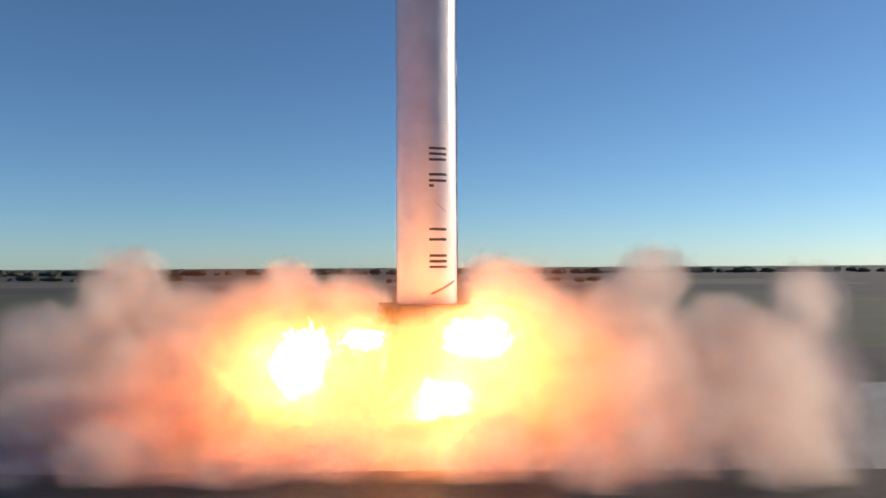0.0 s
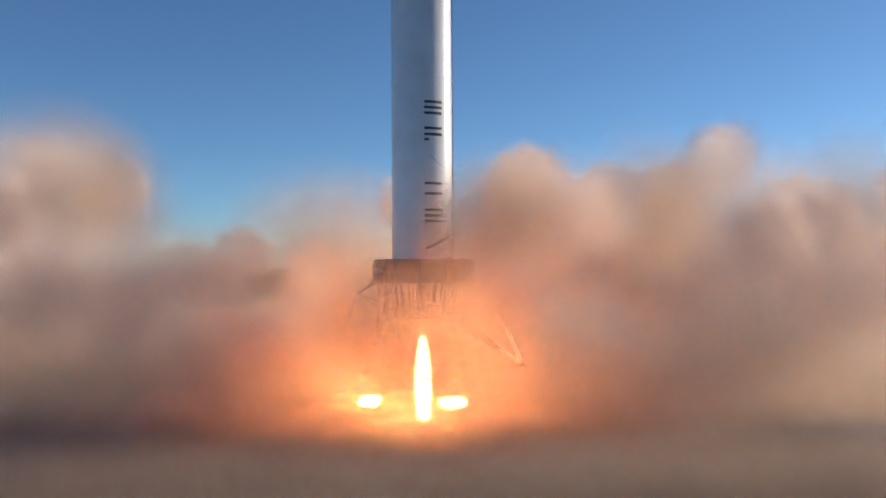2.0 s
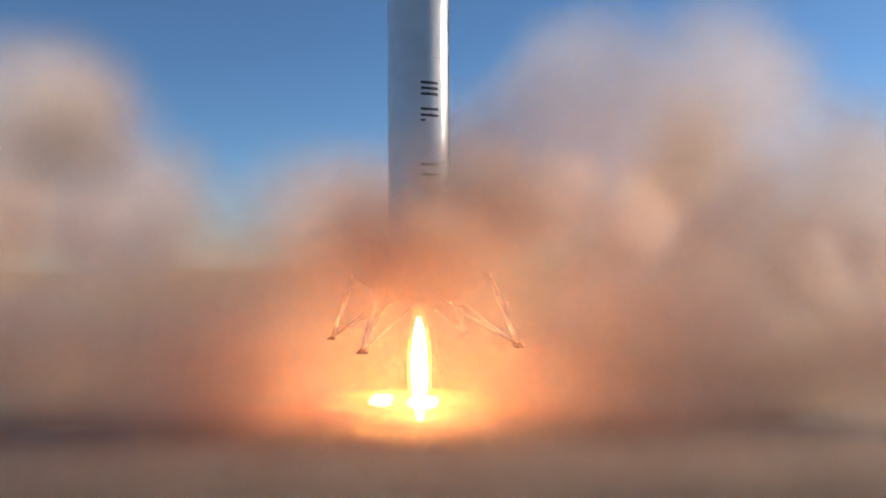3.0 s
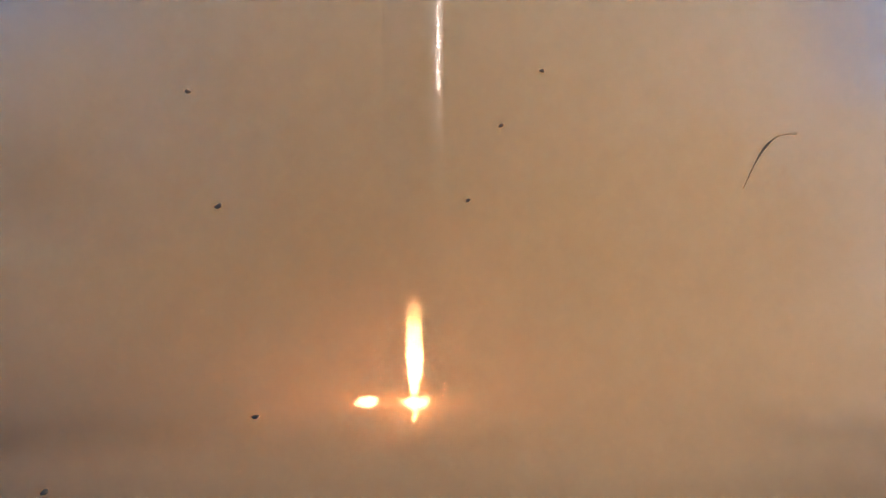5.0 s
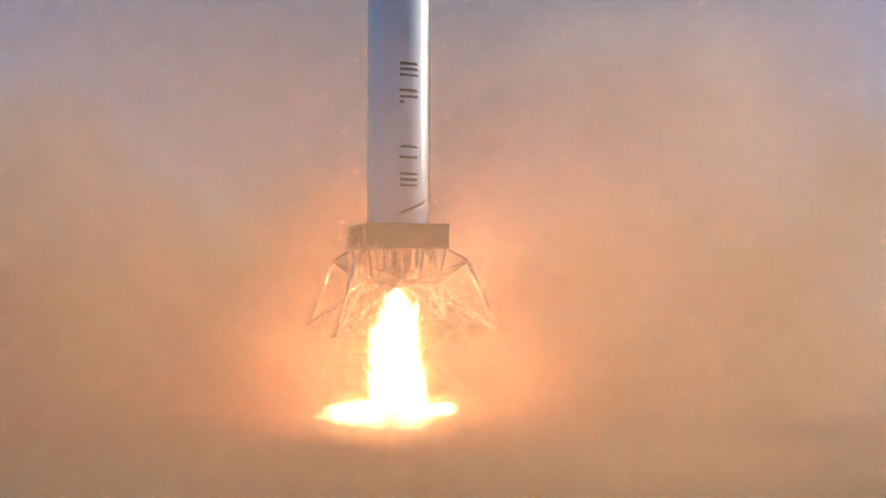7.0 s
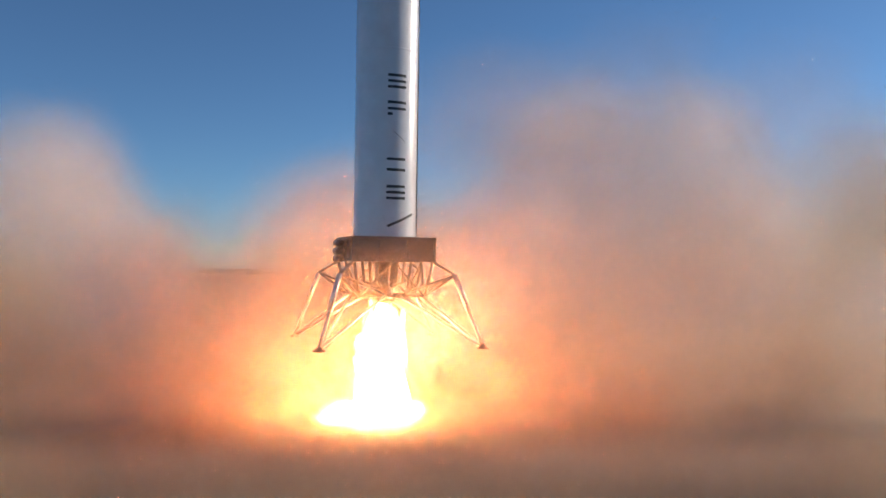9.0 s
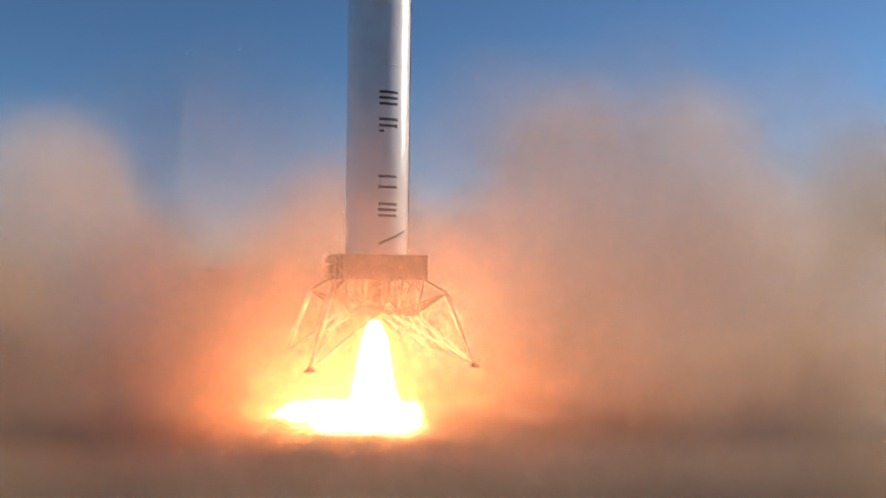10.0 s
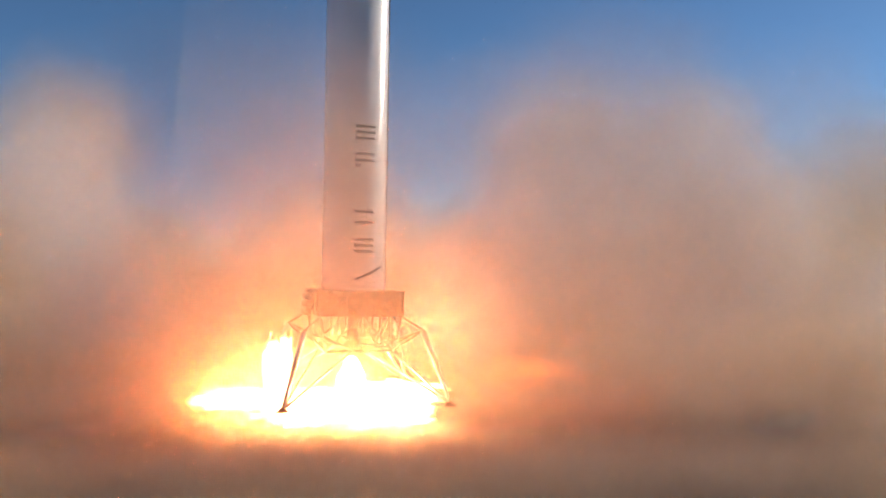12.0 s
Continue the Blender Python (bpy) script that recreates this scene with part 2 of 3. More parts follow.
def build_rocket():
    rocket = tagged(new("rocket"), "white test rocket with dark steel frame and legs hovering on flame", "rocket")
    # tank barrel with weld rings and a domed top
    bm = bmesh.new()
    prof = [(R * 0.98, 6.1), (R, 6.12), (R, 6.16)]
    for z in (16.75, 22.0, 27.5):
        prof += [(R, z - 0.03), (R, z), (R + 0.008, z + 0.02), (R + 0.008, z + 0.1), (R, z + 0.12), (R, z + 0.15)]
    prof += [(R, 30.9), (R, 31.0), (R * 0.94, 31.6), (R * 0.7, 32.2), (R * 0.3, 32.5), (0.01, 32.55)]
    lathe(bm, prof, 96)
    part("tank", bm, PAINT, rocket, "glossy white painted tank", smooth=True)
    bm = bmesh.new()
    for z in (6.3, 14.5, 22.7):
        p = on_tank(86, z)
        box(bm, p.x - 0.05, p.y - 0.06, z, p.x + 0.04, p.y + 0.06, z + 8.1, 0.015)
    part("cable_raceway", bm, STEEL, rocket, "narrow dark cable raceway")
    # black markings down the tank, as plain bars
    for z in (15.26, 14.93, 14.6):
        mark(rocket, 6, z, 41, z, 0.155)
    for z in (13.72, 13.36):
        mark(rocket, 6, z, 41, z, 0.155)
    mark(rocket, 6, 13.06, 15, 13.06, 0.155)
    mark(rocket, 17, 12.1, 40, 11.5, 0.16)
    for z in (10.5, 9.9):
        mark(rocket, 6, z, 41, z, 0.155)
    for z in (8.95, 8.62, 8.29):
        mark(rocket, 6, z, 41, z, 0.155)
    mark(rocket, 8, 6.7, 62, 7.45, 0.16)
    # box frame under the tank: top and bottom beams, posts, sunk panels
    w = 2.42
    frame_part = part("support_frame", (lambda m: (box(m, -w + 0.14, -w + 0.14, 4.8, w - 0.14, w - 0.14, 6.02), m)[1])(bmesh.new()), STEEL, rocket, "dark sooty box frame")
    frame_part.matrix_basis = pose(0, 0, 0, 0, 0, 18)
    for z in (4.7, 5.9):
        for k in range(4):
            bm = bmesh.new()
            box(bm, -w, -w, z, w, -w + 0.2, z + 0.2, 0.02)
            part("beam", bm, STEEL, frame_part).matrix_basis = pose(0, 0, 0.002 * (k % 2), 0, 0, 90 * k)
    for k in range(4):
        for q in (-0.98, -0.33, 0.33):
            bm = bmesh.new()
            box(bm, q * w - 0.06, -w + 0.03, 4.9, q * w + 0.06, -w + 0.15, 5.9, 0.015)
            part("post", bm, STEEL, frame_part).matrix_basis = pose(0, 0, 0, 0, 0, 90 * k)
    # gas bottles stacked on the narrow face
    for k in range(3):
        bm = bmesh.new()
        z = 4.85 + 0.45 * k
        c, t = Vector((-w - 0.24, -0.6, z)), Vector((-w - 0.24, 1.1, z))
        tube(bm, c, t, 0.2, n=16)
        for e in (c, t):
            bmesh.ops.create_uvsphere(bm, u_segments=16, v_segments=8, radius=0.2, matrix=Matrix.Translation(e))
        bm.transform(Matrix.Rotation(radians(0), 4, "Z"))
        part("gas_bottle", bm, BOTTLE, frame_part, "dark rounded gas bottle", smooth=True)
    # lower cage round the engine
    corners = [Vector((2.7 * math.cos(radians(-27 + 90 * k)), 2.7 * math.sin(radians(-27 + 90 * k)), 2.75)) for k in range(4)]
    tops = [Vector((3.2 * math.cos(radians(-27 + 90 * k)), 3.2 * math.sin(radians(-27 + 90 * k)), 4.72)) for k in range(4)]
    for k in range(4):
        a, b, c, d = corners[k], corners[(k + 1) % 4], tops[k], tops[(k + 1) % 4]
        for p, q, r in ((a, b, 0.08), (a, c, 0.09), (a, (c + d) / 2, 0.06), (b, (c + d) / 2, 0.06), ((a + b) / 2, (c + d) / 2, 0.05)):
            bm = bmesh.new()
            tube(bm, p, q, r)
            part("cage_tube", bm, CAGE, rocket, smooth=True)
    # engine: pump body, feed lines, nozzle
    bm = bmesh.new()
    lathe(bm, [(0.26, 3.9), (0.3, 3.6), (0.5, 3.0), (0.62, 2.45), (0.59, 2.45), (0.46, 3.0), (0.2, 3.6)], 32)
    part("nozzle", bm, NOZZLE, rocket, "scorched engine nozzle", smooth=True)
    bm = bmesh.new()
    lathe(bm, [(0.02, 4.75), (0.36, 4.7), (0.4, 4.3), (0.3, 4.1), (0.34, 3.95), (0.05, 3.85)], 24)
    part("engine_block", bm, NOZZLE, rocket, smooth=True)
    for x, y, r in ((0.75, -0.3, 0.13), (-0.8, -0.5, 0.1), (-0.3, -1.0, 0.07), (1.2, -0.7, 0.07), (-1.3, 0.2, 0.09), (0.4, 0.9, 0.1)):
        bm = bmesh.new()
        tube(bm, (x, y, 4.75), (x * 0.9, y * 0.9, 3.5), r)
        tube(bm, (x * 0.9, y * 0.9, 3.52), (x * 0.35, y * 0.35, 3.25), r * 0.9)
        part("feed_line", bm, CAGE, rocket, smooth=True)
    # four legs: damper strut with piston, two arms, foot, outrigger
    for k in range(4):
        a = radians(-27 + 90 * k)
        c, s = math.cos(a), math.sin(a)
        foot, tip = Vector((6.35 * c, 6.35 * s, 0.12)), Vector((4.6 * c, 4.6 * s, 4.0))
        mid = tip.lerp(foot, 0.5)
        bm = bmesh.new()
        tube(bm, tip, mid, 0.15, n=16)
        leg = part("leg", bm, PIPE, rocket, "pale steel landing leg", smooth=True)
        bm = bmesh.new()
        tube(bm, mid, foot, 0.1, n=16)
        part("piston", bm, PIPE, leg, smooth=True)
        for side in (-1, 1):
            bm = bmesh.new()
            tube(bm, foot, corners[k] + Vector((-s, c, 0)) * side * 1.1 - Vector((c, s, 0)) * 0.9, 0.075)
            part("arm", bm, PIPE, leg, smooth=True)
        bm = bmesh.new()
        lathe(bm, [(0.02, 0.0), (0.34, 0.0), (0.36, 0.05), (0.2, 0.13), (0.14, 0.24), (0.02, 0.26)], 20)
        bm.transform(Matrix.Translation((foot.x, foot.y, 0)))
        part("foot_pad", bm, STEEL, leg, smooth=True)
        for end, r in ((tops[k], 0.08), (corners[k], 0.07), (corners[k].lerp(corners[(k + 1) % 4], 0.45), 0.06), (corners[k].lerp(corners[k - 1], 0.45), 0.06)):
            bm = bmesh.new()
            tube(bm, tip, end, r)
            part("outrigger", bm, CAGE, leg, smooth=True)
    return rocket


ROCKET = build_rocket()


# ---- dust and fire, in rigid pieces ----
def lump(name, seed, mat, detail=4, deep=0.4, layers=(1.0,)):
    """A knobbly closed body round the origin, about 1 m in radius, with as many layers one inside the other as are given."""
    bm = bmesh.new()
    for k, depth in enumerate(layers):
        o = Vector((seed * 7.3, seed * 3.1 + 0.2 * k, seed * 5.7))
        g = bmesh.ops.create_icosphere(bm, subdivisions=detail, radius=1.0)
        for v in g["verts"]:
            d = v.co.normalized()
            v.co = d * (0.86 + deep * (0.5 + 0.8 * noise.noise(d * 1.5 + o)) + deep * 0.35 * noise.noise(d * 3.2 + o))
            v.co.y *= depth
    for f in bm.faces:
        f.smooth = True
    me = bpy.data.meshes.new(name)
    bm.to_mesh(me)
    bm.free()
    me.materials.append(mat)
    return me


PUFFS = {"dense": [lump("puff", k, DUST_DENSE, 4, 0.26, (1.0, 0.72, 0.46, 0.22)) for k in range(6)],
         "haze": [lump("puff", 10 + k, DUST_HAZE, 4, 0.24, (1.0, 0.66, 0.33)) for k in range(5)],
         "pale": [lump("puff", 70 + k, DUST_SUNLIT, 4, 0.24, (1.0, 0.6, 0.25)) for k in range(4)],
         "low": [lump("puff", 15 + k, DUST_LOW_SHADED, 4, 0.2, (1.0, 0.66, 0.33)) for k in range(4)],
         "thin": [lump("puff", 20 + k, DUST_THIN, 4, 0.22) for k in range(3)],
         "veil": [lump("puff", 30 + k, DUST_VEIL, 4, 0.22, (1.0, 0.5)) for k in range(3)],
         "fire": [lump("tongue", 40 + k, FIRE_CORE, 4, 0.7) for k in range(4)],
         "burst": [lump("tongue", 45 + k, FIRE_BURST, 4, 0.7) for k in range(4)],
         "glow": [lump("tongue", 50 + k, FIRE_MID, 4, 0.6) for k in range(4)],
         "flush": [lump("tongue", 80 + k, FIRELIT_FLUSH, 4, 0.4) for k in range(3)],
         "ember": [lump("tongue", 60 + k, FIRE_AND_GLOW, 4, 0.5) for k in range(4)]}
GROW = {"haze": 1.38, "pale": 1.36, "thin": 1.38, "veil": 1.36, "low": 1.32}      # how far a soft body reaches past the rim one can see
MOVES = []


def spot(px, py, d):
    """The place d metres before the eye that shows at px, py of a view 1568 wide whose horizon lies at 471."""
    return ((px - 784) / 1460 * d, d - 50, 9.2 + (471 - py) / 1460 * d)


def cloud(name, label, category="dust cloud"):
    return tagged(new(name), label, category, kind="stuff")


def piece(owner, kind, index, r, d, rows, squash=(1, 0.6, 1), turn=0.0, drift=3.0):
    """One rigid piece of a cloud. rows: seconds and the place across and down the view; r: its radius there at d metres."""
    pool = PUFFS[kind]
    ob = new("tongue" if kind in ("fire", "burst", "glow", "flush", "ember") else "puff", pool[index % len(pool)])
    ob.parent = owner
    size = GROW.get(kind, 1.22) * r / 1460 * d
    ob.scale = [size * q for q in squash]
    MOVES.append((ob, [(t, pose(*spot(x, y, d), 0, turn + drift * t * (1 if index % 2 else -1), 0)) for t, x, y in rows]))
    return ob


def ease(t, a, b):
    e = min(1.0, max(0.0, (t - a) / (b - a)))
    return e * e * (3 - 2 * e)


VEIL_TIMES = (0, 2.5, 3, 3.5, 4, 4.5, 5, 5.5, 6, 6.5, 7, 7.5, 8, 9, 12)
TIMES = (0, 0.5, 1, 1.5, 2, 2.5, 3, 3.5, 4, 5, 6, 7, 8, 9, 10, 11, 12)
rnd = random.Random(11)

# the first burst: a low bank round the pad that rolls outward and up
bank = cloud("exhaust_cloud", "billowing pink-tan exhaust cloud lit orange by the flame")


def bank_height(x):
    return 490 + 35 * math.sin(x * 0.021) + 28 * math.sin(x * 0.047 + 1) + (70 if 650 < x < 810 else 0)


for k in range(64):
    row = k % 4                                    # 0 the crest, 3 the foot
    x0 = 30 + 1420 * ((k // 4) + rnd.uniform(0.1, 0.9)) / 16
    r = rnd.uniform(85, 130) * (0.8 if row == 0 else 1.1)
    edge = max(0.0, abs(x0 - 730) - 480) / 250
    y0 = bank_height(x0) + r * 0.8 + row * 80 + edge * 45 * (row == 0)
    if row == 3:
        y0 += 35
    d = (57, 51.5, 43, 37.5)[row] + rnd.uniform(-1.5, 1.5)
    if row in (1, 2) and 640 < x0 < 860:
        y0 += 70
    side = 1 if x0 > 760 else -1
    rise = rnd.uniform(0.6, 0.82) * (1.0, 0.8, 0.16, 0.05)[row] * (0.3 if 430 < x0 < 700 else 1)
    away = rnd.uniform(350, 900) + (0 if abs(x0 - 745) > 400 else 400)
    rows = []
    for t in TIMES:
        e = 1 - math.exp(-t / 1.5)
        spread = (x0 - 745) * 0.32 * e + side * (40, 160, 330, 120)[row] * e + side * away * ease(t, 2.6, 6.5)
        up = rise * (165 * t - 8 * t * t if t < 3.5 else 480) - (rise * 480 + max(0, 600 - y0)) * ease(t, 3.8, 7.0)
        sink = 620 * ease(t, 0.9, 2.5) if row >= 2 else 700 * ease(t, 2.4, 4.4)
        rows.append((t, x0 + spread, y0 - up + (0, 0, 60, 50)[row] * e + sink))
    piece(bank, "dense", k, r, d, rows, (1.05, 0.7, 0.95), rnd.uniform(0, 360), rnd.uniform(4, 9))

# billows close before the frame and the foot of the tank, thrown up by the first blast
for k, (r, d, rows) in enumerate((
        (85, 46.0, ((0, 725, 628), (0.5, 690, 640), (1.0, 650, 640), (1.6, 590, 760), (2.4, 560, 1250), (12, 560, 1250))),
        (95, 45.5, ((0, 800, 625), (0.5, 790, 600), (1.0, 800, 600), (1.6, 790, 680), (2.4, 800, 1250), (12, 800, 1250))),
        (105, 47.0, ((0, 900, 545), (0.5, 880, 500), (1.0, 885, 470), (1.6, 915, 390), (2.4, 960, 330), (3.4, 1000, 420), (4.6, 1000, 1200), (12, 1000, 1200))),
        (95, 46.5, ((0, 955, 580), (0.5, 950, 560), (1.0, 960, 520), (1.6, 1010, 430), (2.4, 1090, 360), (3.4, 1150, 450), (4.6, 1150, 1200), (12, 1150, 1200))),
        (75, 46.5, ((0, 640, 610), (0.5, 600, 560), (1.0, 560, 560), (1.6, 500, 600), (2.4, 430, 700), (3.4, 400, 1250), (12, 400, 1250))),
        (80, 45.5, ((0, 850, 660), (0.5, 850, 610), (1.0, 860, 560), (1.6, 870, 520), (2.4, 880, 560), (3.4, 890, 1200), (12, 890, 1200))))):
    piece(bank, "dense", k, r, d, rows, (1.05, 0.5, 0.95), 70 * k, 6.0)

# dust that towers behind the brown, its colour paled to show low sun on it
pale = cloud("pale_dust_cloud", "tall dust clouds coloured pale grey-pink for low sunlight")
for k, (x, y, r, d, late) in enumerate(((930, 240, 200, 54.5, 0), (1130, 230, 215, 57, 0), (1340, 240, 215, 55.5, 0.1), (1550, 370, 200, 58, 0.1), (50, 210, 215, 59, 0), (200, 370, 190, 56, 0),
                                        (1030, 90, 210, 60, 0.9), (1260, 70, 200, 62, 0.9), (820, 310, 190, 53.5, 0.3), (1230, 420, 230, 56, 0), (1480, 520, 230, 57, 0))):
    fall = 170 if x < 300 else 250
    rows = [(t, x + 25 * math.sin(0.4 * t + k), 1000 + (y - 1000) * ease(t, -0.3 + late, 3.0 + 0.5 * late) - 40 * ease(t, 2.8, 4.5) + fall * ease(t, 5, 8.6) + 10 * math.sin(0.7 * t + k)) for t in TIMES]
    piece(pale, "pale", k, r, d, rows, (1.05, 0.2, 1.0), 50 * k, 2.0)

# tall brown dust behind the rocket and beside it
back = cloud("rear_dust_cloud", "tall brown dust clouds billowing behind the rocket")
for k, (x, y, r) in enumerate(((-60, 540, 270), (95, 375, 240), (265, 550, 240), (445, 590, 230), (600, 470, 260), (800, 540, 270), (980, 520, 280),
                               (1150, 500, 290), (1330, 490, 280), (1540, 370, 240), (1660, 480, 280), (180, 640, 300), (560, 650, 300), (900, 660, 300), (1280, 640, 300), (1500, 590, 300), (-60, 650, 300))):
    d = 60 + 7 * (k % 4)
    lag = 0.25 * (k % 4)
    high = (150 if x < 420 else 60) * (1 if r < 300 else 0.4)
    rows = [(t, x + 12 * math.sin(t * 0.5 + k),
             1000 + (y - 1000) * ease(t, -0.6 + lag, 2.3 + lag) - high * (ease(t, 1.0, 3.2) - ease(t, 5.0, 8.0)) - (110 * ease(t, 9.5, 12) if x < 250 else 0) - 20 * math.sin(t * 0.45 + k))
            for t in TIMES]
    piece(back, "haze", k, r, d, rows, (1, 0.22, 1), 40 * k, 2.5)

# a low layer of dust along the ground before the rocket, its colour darkened for shade
low = cloud("low_dust_haze", "low brown dust haze over the pad, coloured darker for shade")
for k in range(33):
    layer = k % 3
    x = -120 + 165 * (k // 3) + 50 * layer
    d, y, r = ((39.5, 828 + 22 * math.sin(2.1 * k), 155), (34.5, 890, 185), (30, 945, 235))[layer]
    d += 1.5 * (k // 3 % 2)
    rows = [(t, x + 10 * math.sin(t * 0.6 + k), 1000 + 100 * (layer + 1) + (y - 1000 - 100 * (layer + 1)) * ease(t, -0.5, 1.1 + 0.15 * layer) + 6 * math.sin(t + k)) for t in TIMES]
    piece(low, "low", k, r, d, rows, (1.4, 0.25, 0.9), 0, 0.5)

# banks of haze beside and just behind the rocket
flank = cloud("side_dust_haze", "soft brown dust haze beside the rocket")
for k, (x, y, r, d) in enumerate(((-60, 690, 210, 46.5), (110, 700, 200, 49.5), (270, 690, 190, 52.5), (410, 700, 170, 47), (990, 700, 180, 52.5), (1130, 690, 190, 46.5),
                                  (1290, 700, 200, 49.5), (1450, 690, 210, 52.5), (1620, 690, 210, 47), (520, 690, 180, 54), (680, 700, 180, 56), (860, 690, 180, 58))):
    rows = [(t, x + 14 * math.sin(t * 0.5 + k), 1050 + (y - 1050) * ease(t, 0.1, 2.0 + 0.2 * (k % 3)) + 8 * math.sin(0.8 * t + k)) for t in TIMES]
    piece(flank, "haze", k, r, d, rows, (1.25, 0.18, 1.0), 0, 0.8)

# dust that rolls up before the rocket's foot and sinks again
roll = cloud("rolling_dust", "rolling tan dust before the foot of the rocket")
for k, (r, d, rows) in enumerate((
        (190, 45.2, ((0, 930, 760), (0.8, 920, 600), (1.5, 900, 440), (2.5, 870, 400), (3.2, 850, 380), (5, 850, 400), (6.4, 930, 560), (8, 1100, 760), (12, 1200, 800))),
        (180, 43.0, ((0, 640, 980), (1.5, 640, 700), (2.5, 660, 490), (3.2, 650, 440), (5, 620, 450), (6.4, 520, 600), (8, 380, 780), (12, 300, 820))),
        (150, 44.0, ((0, 1060, 780), (1.5, 1160, 450), (2.5, 1190, 330), (3.4, 1230, 260), (5, 1260, 300), (7, 1350, 560), (12, 1500, 700))),
        (170, 45.0, ((0, 250, 790), (1.5, 190, 430), (2.5, 140, 290), (3.4, 100, 230), (5, 80, 320), (7, 40, 560), (12, -80, 650))),
        (190, 41.5, ((0, 780, 1000), (1.5, 790, 760), (2.5, 780, 560), (3.2, 770, 480), (5, 770, 480), (5.4, 770, 680), (5.9, 760, 1200), (12, 760, 1200))),
        (230, 44.6, ((0, 800, 1250), (1.2, 800, 860), (2, 790, 540), (2.5, 780, 430), (3.2, 775, 360), (5, 770, 420), (5.7, 760, 800), (6.3, 760, 1400), (12, 760, 1400))),
        (150, 45.8, ((0, 900, 1150), (1.0, 890, 620), (1.5, 900, 450), (2, 890, 370), (2.5, 870, 370), (3.2, 880, 330), (5, 900, 420), (5.7, 960, 800), (6.3, 980, 1300), (12, 980, 1300))))):
    piece(roll, "thin" if k > 4 else "haze", k, r, d, rows, (1.15, 0.12, 1.0), 60 * k, 2.0)

# late wisps that drift across the sky before the tank
wisp = cloud("dust_wisps", "thin mauve dust wisps drifting past the tank")
for k, (x, y, r, d) in enumerate(((330, 260, 430, 43), (690, 320, 400, 42), (1010, 330, 430, 43.5), (560, 380, 330, 41.5))):
    rows = [(t, x + 60 * ease(t, 9, 12) * (-1 if k % 2 else 1), 1300 + (y - 1300) * ease(t, 7.8, 10.5 + 0.2 * k)) for t in TIMES]
    piece(wisp, "thin", k, r, d, rows, (1.15, 0.08, 0.9), 50 * k, 1.0)
for k, (x, y, r, d) in enumerate(((900, 240, 270, 60), (1180, 260, 300, 62), (1400, 300, 280, 60), (1020, 330, 330, 64))):
    rows = [(t, x + 30 * ease(t, 7, 12), 1000 + (y - 1000) * ease(t, 2.5, 6.0 + 0.3 * k)) for t in TIMES]
    piece(wisp, "thin", k, r, d, rows, (1.15, 0.08, 0.9), 50 * k, 1.0)

# thin dust in the air round the rocket's foot
air = cloud("drifting_dust", "thin drifting dust round the foot of the rocket")
for k, (x, y, r, d) in enumerate(((720, 690, 420, 42.2), (400, 640, 400, 43.9), (1060, 640, 420, 44), (150, 560, 420, 46), (1400, 540, 430, 46))):
    rows = [(t, x + 20 * math.sin(t * 0.4 + 2 * k), 1300 + (y - 1300) * ease(t, 0.2, 2.4)) for t in TIMES]
    piece(air, "thin", k, r, d, rows, (1.15, 0.08, 0.9), 0, 1.0)

# the veil that passes between the rocket and the eye
veil = cloud("dust_veil", "thick brown dust veil drifting before the rocket")
for k, (x, y, r, d, away, come, go, gone, share) in enumerate(((200, 330, 900, 20, -900, 2.5, 6.2, 8.8, 0.35), (1350, 330, 900, 23, 900, 2.8, 6.2, 8.8, 0.35),
                                                                (770, 280, 950, 27, 0, 3.0, 5.6, 8.6, 0.8), (780, 380, 900, 17, -200, 3.0, 5.5, 8.2, 0.8),
                                                                (500, 300, 800, 66, -300, 3.0, 6.9, 8.9, 0.7), (1150, 260, 800, 72, 300, 3.0, 6.9, 8.9, 0.7))):
    rows = [(t, x + away * ease(t, go, gone), 2000 + (y - 2000) * (ease(t, come, 4.9) - share * ease(t, go, gone))) for t in VEIL_TIMES]
    piece(veil, "veil", k, r * 1.15, d, rows, (1.1, 0.07, 1.0), 30 * k, 1.0)


# ---- the flame ----
def build_plume():
    """The jet under the nozzle: a white core in a yellow sheath, with an orange halo added as an emitting shell."""
    plume = tagged(new("exhaust_plume"), "narrow white-hot exhaust jet with orange edges", "flame")
    for name, mat, prof in (("core", FIRE_JET, [(0.1, 1.5), (0.34, 0.6), (0.46, -0.8), (0.5, -2.0), (0.34, -3.4), (0.14, -4.6), (0.1, -9)]),
                            ("sheath", FIRE_SHEATH, [(0.3, 2.1), (0.6, 0.6), (0.75, -0.8), (0.7, -2.6), (0.6, -4.5), (0.9, -6), (0.9, -9)]),
                            ("outer_glow", FIRE_HALO, [(0.4, 2.4), (1.0, 0.4), (1.2, -1.2), (1.2, -2.8), (1.5, -4.8), (1.6, -9)])):
        bm = bmesh.new()
        lathe(bm, prof, 24)
        for v in bm.verts:
            v.co += Vector(noise.noise_vector(v.co * 1.3)) * 0.12
        part(name, bm, mat, plume, smooth=True)
    return plume


